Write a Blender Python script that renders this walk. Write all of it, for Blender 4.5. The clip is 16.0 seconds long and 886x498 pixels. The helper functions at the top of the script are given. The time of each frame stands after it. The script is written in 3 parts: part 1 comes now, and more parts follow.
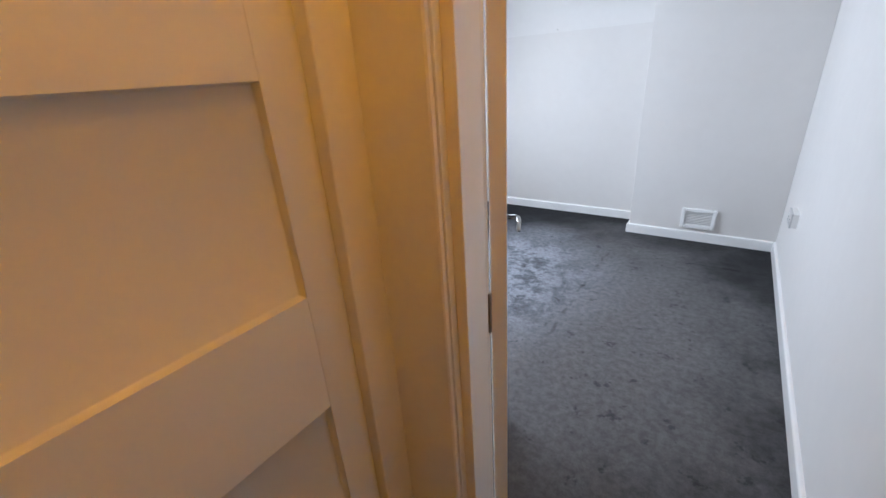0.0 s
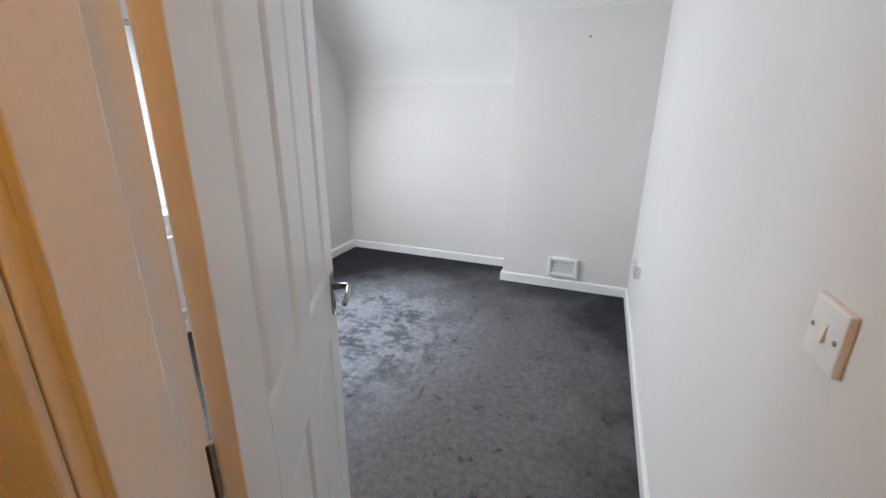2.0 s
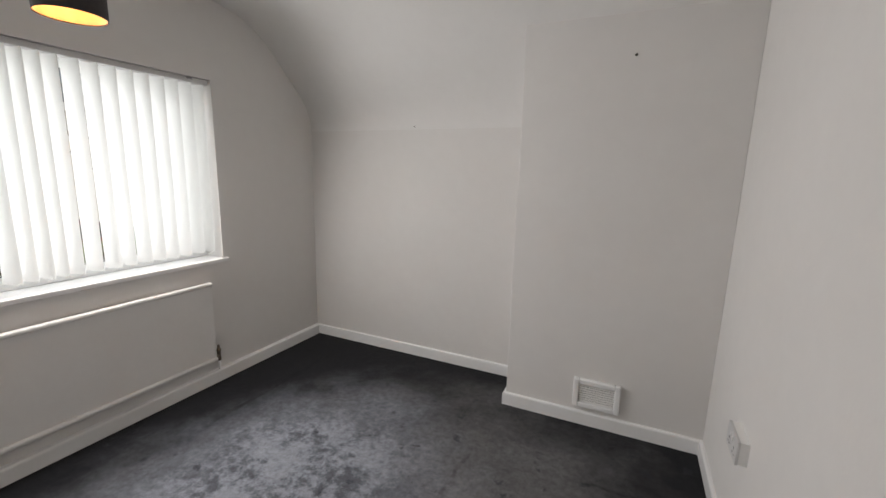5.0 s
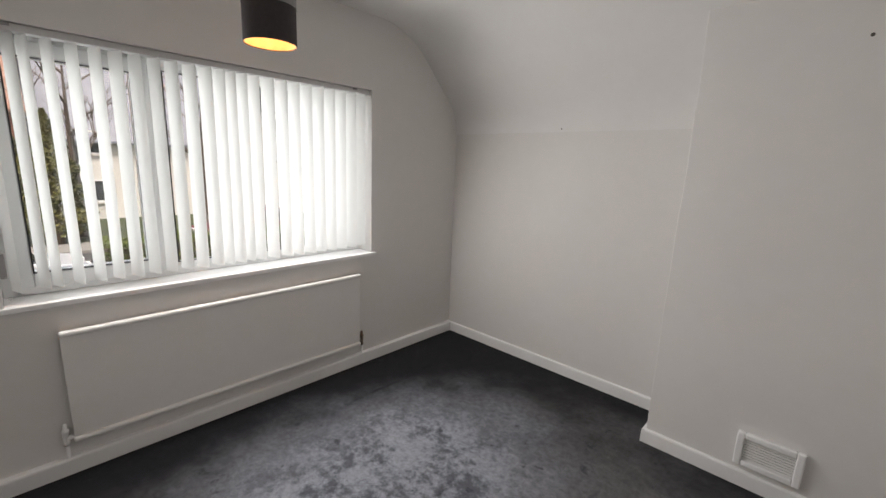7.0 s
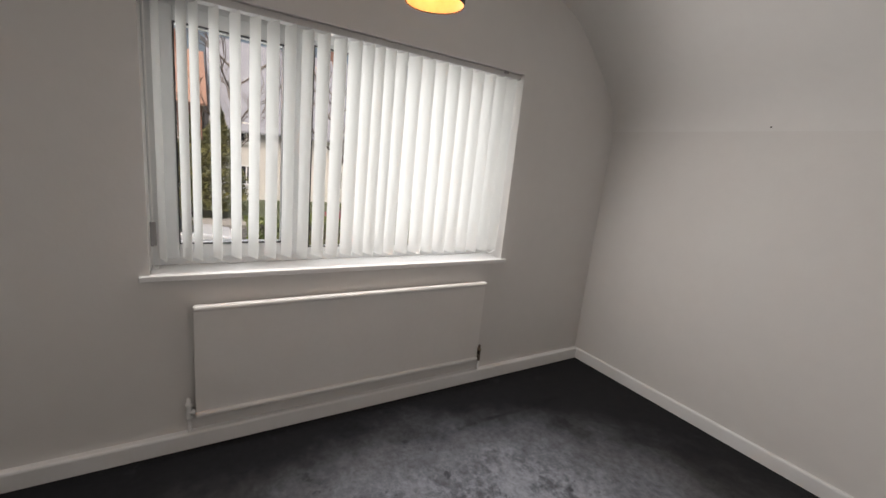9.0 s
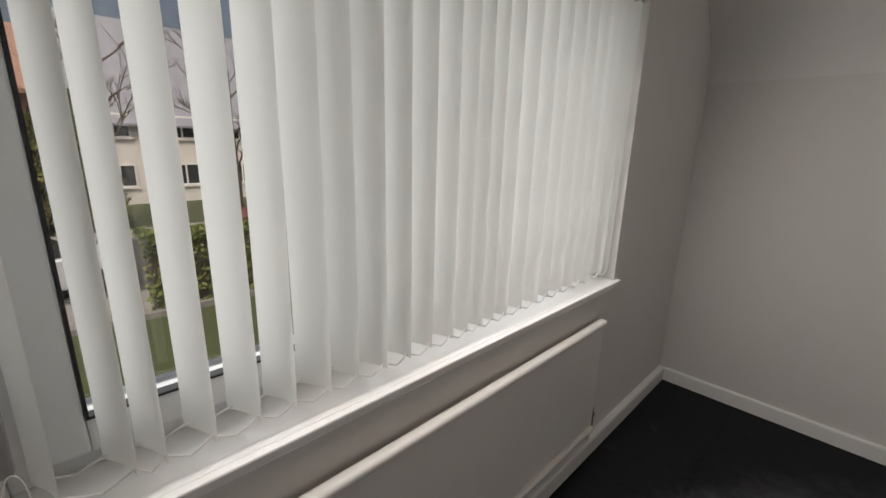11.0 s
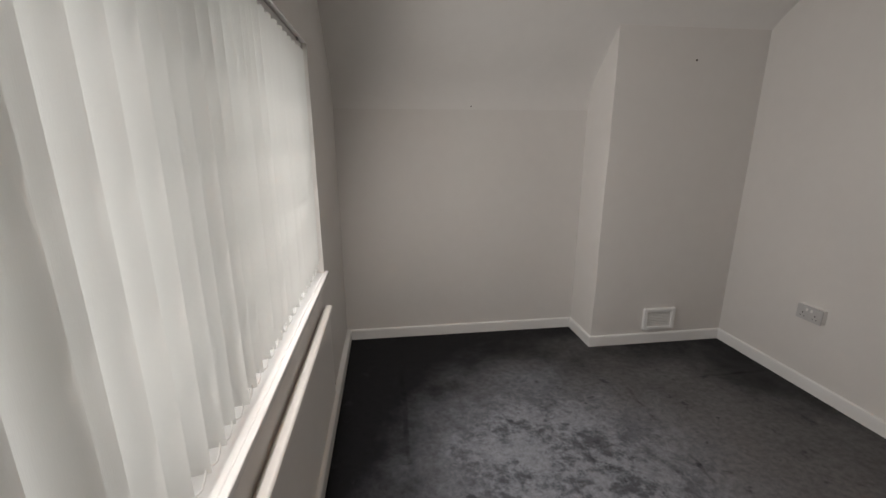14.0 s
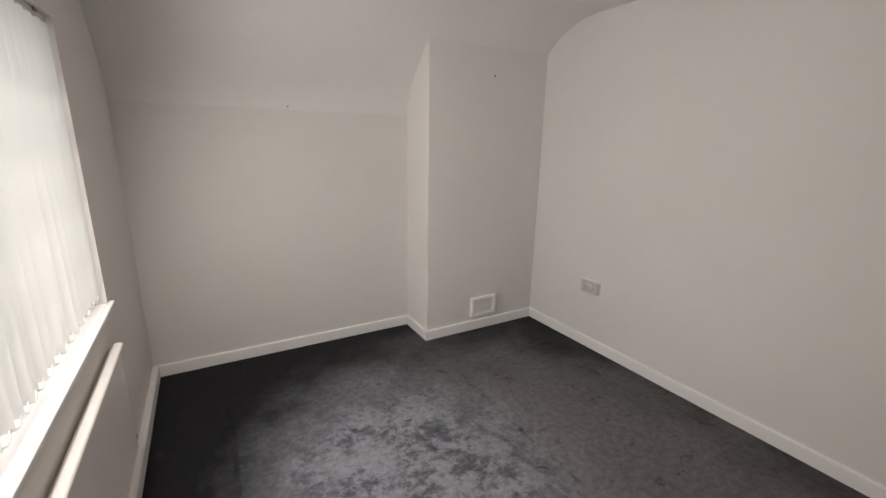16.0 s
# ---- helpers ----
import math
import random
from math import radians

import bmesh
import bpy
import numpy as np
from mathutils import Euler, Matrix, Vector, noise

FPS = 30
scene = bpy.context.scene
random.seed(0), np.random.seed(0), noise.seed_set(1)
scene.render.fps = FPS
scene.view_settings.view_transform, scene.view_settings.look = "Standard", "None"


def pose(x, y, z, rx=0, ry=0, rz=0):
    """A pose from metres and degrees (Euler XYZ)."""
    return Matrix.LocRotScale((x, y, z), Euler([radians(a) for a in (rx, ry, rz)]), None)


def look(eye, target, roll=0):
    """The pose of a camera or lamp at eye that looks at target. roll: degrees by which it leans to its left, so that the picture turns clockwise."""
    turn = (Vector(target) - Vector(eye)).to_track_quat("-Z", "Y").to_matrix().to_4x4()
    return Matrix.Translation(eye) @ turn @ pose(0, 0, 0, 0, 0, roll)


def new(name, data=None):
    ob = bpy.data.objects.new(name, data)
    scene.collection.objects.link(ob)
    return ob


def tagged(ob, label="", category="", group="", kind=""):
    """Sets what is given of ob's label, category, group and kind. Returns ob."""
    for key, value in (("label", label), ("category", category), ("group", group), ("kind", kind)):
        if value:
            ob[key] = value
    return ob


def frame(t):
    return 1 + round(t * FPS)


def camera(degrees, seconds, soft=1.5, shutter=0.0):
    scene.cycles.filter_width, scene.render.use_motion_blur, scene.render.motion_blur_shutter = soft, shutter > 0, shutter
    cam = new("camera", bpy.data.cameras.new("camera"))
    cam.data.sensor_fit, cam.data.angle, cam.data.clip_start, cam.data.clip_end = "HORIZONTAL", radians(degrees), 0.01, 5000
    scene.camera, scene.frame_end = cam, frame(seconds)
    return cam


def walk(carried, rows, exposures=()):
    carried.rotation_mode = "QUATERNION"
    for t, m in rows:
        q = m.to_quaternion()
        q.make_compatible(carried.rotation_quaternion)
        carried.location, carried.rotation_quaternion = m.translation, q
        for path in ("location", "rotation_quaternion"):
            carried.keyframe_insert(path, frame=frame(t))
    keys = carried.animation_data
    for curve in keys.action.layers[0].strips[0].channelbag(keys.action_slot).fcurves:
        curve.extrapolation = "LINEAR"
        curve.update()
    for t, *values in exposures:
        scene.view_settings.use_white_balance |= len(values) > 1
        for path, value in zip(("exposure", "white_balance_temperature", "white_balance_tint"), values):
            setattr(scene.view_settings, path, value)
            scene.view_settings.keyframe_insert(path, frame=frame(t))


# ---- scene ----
cam = camera(93.9, 16.0, soft=1.5)
PATH = [
    (0, (-0.386, -0.05, 1.398), (-1.46, 1.445, 0.614), -3.9),
    (0.5, (-0.391, -0.036, 1.409), (-1.187, 1.623, 0.625), -2.8),
    (1, (-0.393, 0.016, 1.401), (-0.992, 1.783, 0.68), -1.1),
    (1.5, (-0.33, 0.112, 1.397), (-0.881, 1.931, 0.776), 1.6),
    (2, (-0.306, 0.241, 1.405), (-0.978, 2.021, 0.788), 0.6),
    (2.5, (-0.394, 0.454, 1.389), (-1.036, 2.261, 0.82), -1.1),
    (3, (-0.437, 0.686, 1.385), (-1.068, 2.504, 0.839), -0.7),
    (3.5, (-0.409, 0.916, 1.383), (-1.094, 2.744, 0.948), -0.1),
    (3.7, (-0.402, 1.01, 1.358), (-1.083, 2.846, 0.955), 0.3),
    (5.8, (-0.453, 1.459, 1.423), (-1.462, 3.147, 1.059), 2.2),
    (6, (-0.458, 1.458, 1.433), (-1.524, 3.108, 1.056), 2.2),
    (6.5, (-0.466, 1.45, 1.433), (-1.674, 2.995, 1.039), 2.2),
    (7, (-0.49, 1.44, 1.429), (-1.828, 2.871, 1.026), 2.3),
    (7.5, (-0.516, 1.437, 1.434), (-1.974, 2.74, 1.015), 2.6),
    (8, (-0.546, 1.435, 1.43), (-2.095, 2.627, 1.008), 3.2),
    (8.5, (-0.627, 1.451, 1.41), (-2.25, 2.539, 0.985), 4.2),
    (9, (-0.871, 1.519, 1.361), (-2.523, 2.567, 0.944), 5.8),
    (9.5, (-1.195, 1.579, 1.374), (-2.887, 2.563, 0.962), 6.3),
    (9.7, (-1.333, 1.596, 1.352), (-3.079, 2.47, 0.917), 5.5),
    (11.8, (-2.417, 1.288, 1.345), (-3.107, 3.081, 0.787), 0.6),
    (12, (-2.459, 1.224, 1.38), (-2.927, 3.086, 0.819), 1.1),
    (12.5, (-2.517, 1.153, 1.428), (-2.605, 3.07, 0.865), 1.6),
    (13, (-2.496, 1.1, 1.449), (-2.471, 3.025, 0.907), 0.8),
    (13.5, (-2.476, 1.083, 1.458), (-2.359, 3.009, 0.933), 0.1),
    (14, (-2.459, 1.078, 1.453), (-2.205, 2.997, 0.95), -0.1),
    (14.5, (-2.447, 1.084, 1.469), (-2.011, 2.969, 0.962), 0.1),
    (15, (-2.431, 1.096, 1.481), (-1.81, 2.927, 0.971), 0.5),
    (15.5, (-2.412, 1.087, 1.464), (-1.611, 2.852, 0.969), 0.7),
    (16, (-2.399, 1.083, 1.468), (-1.429, 2.761, 0.976), 1.0),
]
walk(cam, [(t, look(eye, target, roll)) for t, eye, target, roll in PATH],
     exposures=[(0.0, 1.08, 5650, 10), (1.0, 1.15, 5800, 10), (1.5, 1.05, 5900, 10), (2.5, 0.98, 6500, 9), (3.5, 0.5, 7000, 13),
                (6.0, 0.22, 6950, 13), (8.5, 0.08, 7150, 15), (9.5, -0.18, 7200, 15), (12.0, -0.75, 7250, 13), (12.7, -0.5, 7250, 13),
                (15.0, -0.3, 7400, 15), (16.0, 0.12, 7400, 15)])

# ---- world, sun, lamps ----
world = bpy.data.worlds.new("overcast_sky")
scene.world = world
world.use_nodes = True
wn = world.node_tree.nodes
sky = wn.new("ShaderNodeTexSky")
sky.sky_type, sky.sun_disc = "NISHITA", False
sky.sun_elevation, sky.sun_rotation = radians(60), radians(125)
sky.air_density, sky.dust_density = 1.0, 9.0
wn["Background"].inputs["Strength"].default_value = 0.15
world.node_tree.links.new(sky.outputs["Color"], wn["Background"].inputs["Color"])

sun = new("sun", bpy.data.lights.new("sun", "SUN"))
sun.data.energy, sun.data.angle, sun.data.color = 3.2, radians(16), (1.0, 0.96, 0.9)
sun.matrix_world = look((7, -5, 16), (0, 0, 0))

# the sky's light that comes in through the window's opening past the blind, slanting down: four strips, one above the other
for z in (1.12, 1.32, 1.52, 1.72):
    sky_light = new("window_daylight", bpy.data.lights.new("window_daylight", "AREA"))
    sky_light.data.shape, sky_light.data.size, sky_light.data.size_y = "RECTANGLE", 1.74, 0.18
    sky_light.data.energy, sky_light.data.color = 5.0, (0.95, 0.97, 1.0)
    sky_light.matrix_world = look((-2.77, 2.28, z), (0.0, 2.28, z - 2.77 * 0.42))

# and the light that falls from the panes on the back of the blind
pane_light = new("pane_daylight", bpy.data.lights.new("pane_daylight", "AREA"))
pane_light.data.shape, pane_light.data.size, pane_light.data.size_y = "RECTANGLE", 1.76, 1.06
pane_light.data.energy, pane_light.data.color = 15, (0.87, 0.94, 1.0)
pane_light.matrix_world = look((-2.974, 2.28, 1.336), (0.0, 2.28, 1.336))

landing_bulb = new("landing_bulb_light", bpy.data.lights.new("landing_bulb_light", "POINT"))
landing_bulb.data.energy, landing_bulb.data.color, landing_bulb.data.shadow_soft_size = 4.0, (1.0, 0.39, 0.022), 0.06
landing_bulb.location = (-0.38, 0.05, 2.26)

shade_bulb = new("pendant_bulb_light", bpy.data.lights.new("pendant_bulb_light", "POINT"))
shade_bulb.data.energy, shade_bulb.data.color, shade_bulb.data.shadow_soft_size = 1.1, (1.0, 0.5, 0.2), 0.03
shade_bulb.location = (-2.181, 2.223, 1.96)


# ---- materials ----
def material(name, color, rough=0.5, metal=0.0, color2=None, scale=6.0, detail_scale=90.0, bump=0.0, bump_scale=120.0, amount=0.5):
    """Principled paint with a broad and a fine noise in its colour and a fine bump."""
    m = bpy.data.materials.new(name)
    m.use_nodes = True
    n, l = m.node_tree.nodes, m.node_tree.links
    p = n["Principled BSDF"]
    p.inputs["Roughness"].default_value, p.inputs["Metallic"].default_value = rough, metal
    p.inputs["Base Color"].default_value = (*color, 1)
    tc = n.new("ShaderNodeTexCoord")
    if color2:
        a, b = n.new("ShaderNodeTexNoise"), n.new("ShaderNodeTexNoise")
        a.inputs["Scale"].default_value, a.inputs["Detail"].default_value = scale, 5
        b.inputs["Scale"].default_value, b.inputs["Detail"].default_value = detail_scale, 3
        add = n.new("ShaderNodeMath")
        add.operation = "MULTIPLY_ADD"
        add.inputs[1].default_value, add.inputs[2].default_value = 0.4, -0.2
        l.new(b.outputs["Fac"], add.inputs[0])
        add2 = n.new("ShaderNodeMath")
        l.new(a.outputs["Fac"], add2.inputs[0])
        l.new(add.outputs[0], add2.inputs[1])
        ramp = n.new("ShaderNodeMapRange")
        ramp.inputs["From Min"].default_value, ramp.inputs["From Max"].default_value = 0.5 - amount / 2, 0.5 + amount / 2
        l.new(add2.outputs[0], ramp.inputs["Value"])
        mix = n.new("ShaderNodeMix")
        mix.data_type = "RGBA"
        mix.inputs["A"].default_value, mix.inputs["B"].default_value = (*color, 1), (*color2, 1)
        l.new(ramp.outputs[0], mix.inputs["Factor"])
        l.new(mix.outputs["Result"], p.inputs["Base Color"])
        l.new(tc.outputs["Object"], a.inputs["Vector"])
        l.new(tc.outputs["Object"], b.inputs["Vector"])
    if bump:
        c = n.new("ShaderNodeTexNoise")
        c.inputs["Scale"].default_value, c.inputs["Detail"].default_value = bump_scale, 4
        l.new(tc.outputs["Object"], c.inputs["Vector"])
        bn = n.new("ShaderNodeBump")
        bn.inputs["Strength"].default_value, bn.inputs["Distance"].default_value = bump, 0.004
        l.new(c.outputs["Fac"], bn.inputs["Height"])
        l.new(bn.outputs["Normal"], p.inputs["Normal"])
    return m


M_WALL = material("wall_paint", (0.755, 0.735, 0.712), 0.75, color2=(0.715, 0.694, 0.67), scale=1.3, detail_scale=14, bump=0.12, bump_scale=45)
M_CEIL = material("ceiling_paint", (0.80, 0.785, 0.765), 0.85, color2=(0.76, 0.745, 0.725), scale=1.6, detail_scale=18, bump=0.10, bump_scale=40)
M_GLOSS = material("white_gloss_paint", (0.89, 0.89, 0.89), 0.24, color2=(0.85, 0.843, 0.825), scale=5, detail_scale=60, bump=0.05, bump_scale=160)
M_DOOR = material("door_satin_paint", (0.82, 0.82, 0.81), 0.32, color2=(0.80, 0.798, 0.785), scale=2, detail_scale=50, bump=0.06, bump_scale=140)
M_RAD = material("radiator_enamel", (0.85, 0.835, 0.81), 0.38, color2=(0.81, 0.79, 0.765), scale=3, detail_scale=40, bump=0.03)
M_UPVC = material("upvc", (0.83, 0.84, 0.84), 0.3, color2=(0.79, 0.80, 0.80), scale=4, detail_scale=50)
M_PLASTIC = material("white_plastic", (0.86, 0.855, 0.84), 0.35, color2=(0.82, 0.81, 0.785), scale=20, detail_scale=120)
M_GREY_PLASTIC = material("grey_plastic", (0.34, 0.33, 0.33), 0.4, color2=(0.28, 0.275, 0.275), scale=20)
M_RAIL = material("headrail_aluminium", (0.62, 0.61, 0.60), 0.45, 0.2, color2=(0.55, 0.54, 0.53), scale=15)
M_STEEL_GREY = material("satin_steel_grey", (0.64, 0.635, 0.63), 0.42, 0.2, color2=(0.58, 0.575, 0.57), scale=20, detail_scale=150)
M_BLACK = material("black_rubber", (0.02, 0.02, 0.022), 0.6)
M_CHROME = material("satin_chrome", (0.42, 0.41, 0.40), 0.25, 1.0, color2=(0.34, 0.33, 0.32), scale=30)
M_BRASS = material("aged_brass", (0.28, 0.23, 0.17), 0.35, 1.0, color2=(0.18, 0.15, 0.12), scale=40)
M_SHADE = material("black_shade_fabric", (0.022, 0.018, 0.019), 0.7, color2=(0.035, 0.028, 0.028), scale=60, detail_scale=400, bump=0.2, bump_scale=500)
M_BAND = material("grey_shade_band", (0.20, 0.195, 0.195), 0.5, color2=(0.24, 0.235, 0.235), scale=60, detail_scale=400, bump=0.2, bump_scale=500)
M_SCREW = material("dark_screw", (0.10, 0.09, 0.08), 0.5, 0.6)


def carpet_material():
    m = bpy.data.materials.new("charcoal_carpet")
    m.use_nodes = True
    n, l = m.node_tree.nodes, m.node_tree.links
    p = n["Principled BSDF"]
    p.inputs["Roughness"].default_value = 0.8
    p.inputs["Sheen Weight"].default_value, p.inputs["Sheen Roughness"].default_value = 0.05, 0.5
    p.inputs["Specular IOR Level"].default_value = 0.16
    tc = n.new("ShaderNodeTexCoord")

    def noise_tex(scale, detail, rough=0.6, distort=0.0):
        a = n.new("ShaderNodeTexNoise")
        a.inputs["Scale"].default_value, a.inputs["Detail"].default_value = scale, detail
        a.inputs["Roughness"].default_value, a.inputs["Distortion"].default_value = rough, distort
        l.new(tc.outputs["Object"], a.inputs["Vector"])
        return a.outputs["Fac"]

    def ranged(v, lo, hi, to0=0.0, to1=1.0):
        r = n.new("ShaderNodeMapRange")
        r.interpolation_type = "SMOOTHSTEP"
        for k, x in (("From Min", lo), ("From Max", hi), ("To Min", to0), ("To Max", to1)):
            r.inputs[k].default_value = x
        l.new(v, r.inputs["Value"])
        return r.outputs[0]

    def math(op, a, b):
        q = n.new("ShaderNodeMath")
        q.operation = op
        for i, v in enumerate((a, b)):
            if isinstance(v, (int, float)):
                q.inputs[i].default_value = v
            else:
                l.new(v, q.inputs[i])
        return q.outputs[0]

    def oval(cx, cy, rx, ry):
        sub, div, ln = (n.new("ShaderNodeVectorMath") for _ in range(3))
        sub.operation, div.operation, ln.operation = "SUBTRACT", "DIVIDE", "LENGTH"
        sub.inputs[1].default_value, div.inputs[1].default_value = (cx, cy, 0), (rx, ry, 1)
        l.new(tc.outputs["Object"], sub.inputs[0])
        l.new(sub.outputs[0], div.inputs[0])
        l.new(div.outputs[0], ln.inputs[0])
        return ln.outputs["Value"]

    def shaken(v, scale, detail, rough, by):
        return math("ADD", v, math("MULTIPLY", math("SUBTRACT", noise_tex(scale, detail, rough), 0.5), by))

    # the floor is trodden grey but for a margin along the walls, its shade painted in; a dusty stretch in its middle is
    # painted paler and bluer with the window's light
    trodden_unshaded = ranged(shaken(oval(-1.10, 2.02, 1.38, 1.88), 2.2, 6, 0.62, 0.8), 0.42, 1.12, 1.0, 0.0)
    dusty_skylit = ranged(shaken(oval(-1.70, 2.42, 0.80, 1.12), 2.0, 7, 0.66, 1.0), 0.30, 1.20, 1.0, 0.0)
    # dark crushed and stained patches with broken edges, thick in the dusty stretch; a few lone spots outside it
    rough_edge = math("ADD", math("MULTIPLY", noise_tex(4.6, 7, 0.64, 0.3), 0.52), math("MULTIPLY", noise_tex(17, 6, 0.72), 0.48))
    blot = ranged(rough_edge, 0.455, 0.575)
    spots = ranged(noise_tex(9, 6, 0.66, 0.2), 0.60, 0.66)
    fleck = ranged(noise_tex(30, 7, 0.72), 0.32, 0.68, 0.78, 1.24)
    pile = ranged(noise_tex(300, 2, 0.6), 0.25, 0.8, 0.84, 1.16)

    # creases along the carpet's joins
    xyz = n.new("ShaderNodeSeparateXYZ")
    l.new(tc.outputs["Object"], xyz.inputs[0])
    wave = math("MULTIPLY", math("SUBTRACT", noise_tex(3.0, 4, 0.6), 0.5), 0.09)

    def crease(along, across, at, lo, hi, width, strength):
        d = math("ABSOLUTE", math("SUBTRACT", math("ADD", xyz.outputs[across], wave), at), 0)
        band = ranged(d, width * 0.3, width, strength, 0.0)
        ends = math("MULTIPLY", ranged(xyz.outputs[along], lo, lo + 0.25), ranged(xyz.outputs[along], hi - 0.25, hi, 1.0, 0.0))
        return math("MULTIPLY", math("MULTIPLY", band, ends), ranged(noise_tex(9, 3), 0.35, 0.6))

    marks = math("MAXIMUM", crease("Y", "X", -1.07, 1.7, 3.35, 0.015, 0.38), crease("X", "Y", 3.2, -0.6, 0.05, 0.016, 0.7))
    marks = math("MAXIMUM", marks, crease("Y", "X", -2.41, 2.6, 3.9, 0.018, 0.5))

    def blend(a, b, fac):
        x = n.new("ShaderNodeMix")
        x.data_type = "RGBA"
        for key, v in (("A", a), ("B", b)):
            if isinstance(v, tuple):
                x.inputs[key].default_value = (*v, 1)
            else:
                l.new(v, x.inputs[key])
        l.new(fac, x.inputs["Factor"])
        return x.outputs["Result"]

    # unworn margin darkened further as wall shade; dusty middle tinted with sky light
    tint = blend((0.009, 0.0095, 0.0115), (0.140, 0.138, 0.142), trodden_unshaded)
    tint = blend(tint, (0.255, 0.270, 0.305), dusty_skylit)
    tint = blend(tint, (0.062, 0.066, 0.078), math("MULTIPLY", math("MULTIPLY", blot, dusty_skylit), 0.85))
    tint = blend(tint, (0.022, 0.024, 0.030), math("MULTIPLY", spots, 0.6))
    tone = n.new("ShaderNodeVectorMath")
    tone.operation = "SCALE"
    l.new(tint, tone.inputs[0])
    l.new(math("MULTIPLY", math("MULTIPLY", fleck, pile), math("SUBTRACT", 1.0, marks)), tone.inputs["Scale"])
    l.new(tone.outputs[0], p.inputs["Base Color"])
    bn = n.new("ShaderNodeBump")
    bn.inputs["Strength"].default_value, bn.inputs["Distance"].default_value = 0.35, 0.005
    l.new(math("ADD", noise_tex(300, 2), math("MULTIPLY", noise_tex(30, 4), 1.0)), bn.inputs["Height"])
    l.new(bn.outputs["Normal"], p.inputs["Normal"])
    return m


M_CARPET = carpet_material()


def slat_material():
    m = bpy.data.materials.new("blind_fabric")
    m.use_nodes = True
    n, l = m.node_tree.nodes, m.node_tree.links
    p = n["Principled BSDF"]
    p.inputs["Roughness"].default_value = 0.8
    tr = n.new("ShaderNodeBsdfTranslucent")
    mix = n.new("ShaderNodeMixShader")
    mix.inputs["Fac"].default_value = 0.4
    tc, no = n.new("ShaderNodeTexCoord"), n.new("ShaderNodeTexNoise")
    mp = n.new("ShaderNodeMapping")
    mp.inputs["Scale"].default_value = (260, 260, 9)
    l.new(tc.outputs["Object"], mp.inputs["Vector"])
    l.new(mp.outputs["Vector"], no.inputs["Vector"])
    info = n.new("ShaderNodeObjectInfo")
    cm = n.new("ShaderNodeMix")
    cm.data_type = "RGBA"
    cm.inputs["A"].default_value, cm.inputs["B"].default_value = (0.80, 0.80, 0.78, 1), (0.76, 0.76, 0.74, 1)
    av = n.new("ShaderNodeMath")
    av.operation = "MULTIPLY"
    l.new(no.outputs["Fac"], av.inputs[0])
    l.new(info.outputs["Random"], av.inputs[1])
    l.new(av.outputs[0], cm.inputs["Factor"])
    l.new(cm.outputs["Result"], p.inputs["Base Color"])
    tr.inputs["Color"].default_value = (0.84, 0.84, 0.82, 1)
    bn = n.new("ShaderNodeBump")
    bn.inputs["Strength"].default_value, bn.inputs["Distance"].default_value = 0.15, 0.001
    l.new(no.outputs["Fac"], bn.inputs["Height"])
    l.new(bn.outputs["Normal"], p.inputs["Normal"])
    l.new(p.outputs[0], mix.inputs[1])
    l.new(tr.outputs[0], mix.inputs[2])
    l.new(mix.outputs[0], n["Material Output"].inputs["Surface"])
    return m


M_SLAT = slat_material()


def glass_material():
    m = bpy.data.materials.new("window_glass")
    m.use_nodes = True
    p = m.node_tree.nodes["Principled BSDF"]
    p.inputs["Base Color"].default_value = (0.97, 0.985, 0.98, 1)
    p.inputs["Roughness"].default_value, p.inputs["IOR"].default_value = 0.0, 1.45
    p.inputs["Transmission Weight"].default_value = 1.0
    return m


M_GLASS = glass_material()


def glow_material(name, color, strength):
    m = bpy.data.materials.new(name)
    m.use_nodes = True
    p = m.node_tree.nodes["Principled BSDF"]
    p.inputs["Base Color"].default_value = (*color, 1)
    p.inputs["Emission Color"].default_value, p.inputs["Emission Strength"].default_value = (*color, 1), strength
    return m


M_BULB = glow_material("lit_bulb", (1.0, 0.5, 0.16), 4.0)
M_LINING = material("amber_shade_lining", (0.85, 0.66, 0.45), 0.6, color2=(0.78, 0.57, 0.36), scale=30)
# outside
M_BRICK = material("red_brick", (0.33, 0.17, 0.125), 0.9, color2=(0.25, 0.13, 0.10), scale=3, detail_scale=30, bump=0.2, bump_scale=20)
M_RENDER = material("pale_render", (0.78, 0.77, 0.75), 0.9, color2=(0.68, 0.67, 0.65), scale=0.8, detail_scale=12)
M_ROOF = material("slate_roof", (0.27, 0.285, 0.34), 0.7, color2=(0.21, 0.22, 0.265), scale=2, detail_scale=20)
M_ROOF_RED = material("clay_roof", (0.33, 0.20, 0.155), 0.85, color2=(0.27, 0.16, 0.125), scale=2, detail_scale=20)
M_GRASS = material("lawn", (0.06, 0.075, 0.03), 0.95, color2=(0.045, 0.06, 0.025), scale=0.6, detail_scale=8)
M_ASPHALT = material("asphalt", (0.06, 0.06, 0.062), 0.9, color2=(0.045, 0.045, 0.047), scale=1, detail_scale=30)
M_PAVING = material("pavement_slabs", (0.24, 0.235, 0.225), 0.9, color2=(0.19, 0.185, 0.18), scale=1.5, detail_scale=30)
M_LEAF = material("hedge_leaves", (0.15, 0.18, 0.035), 0.6, color2=(0.08, 0.12, 0.025), scale=2.5, detail_scale=20, amount=0.4)
M_CONIFER = material("conifer_leaves", (0.16, 0.155, 0.04), 0.65, color2=(0.08, 0.09, 0.028), scale=1.5, detail_scale=12, amount=0.4)
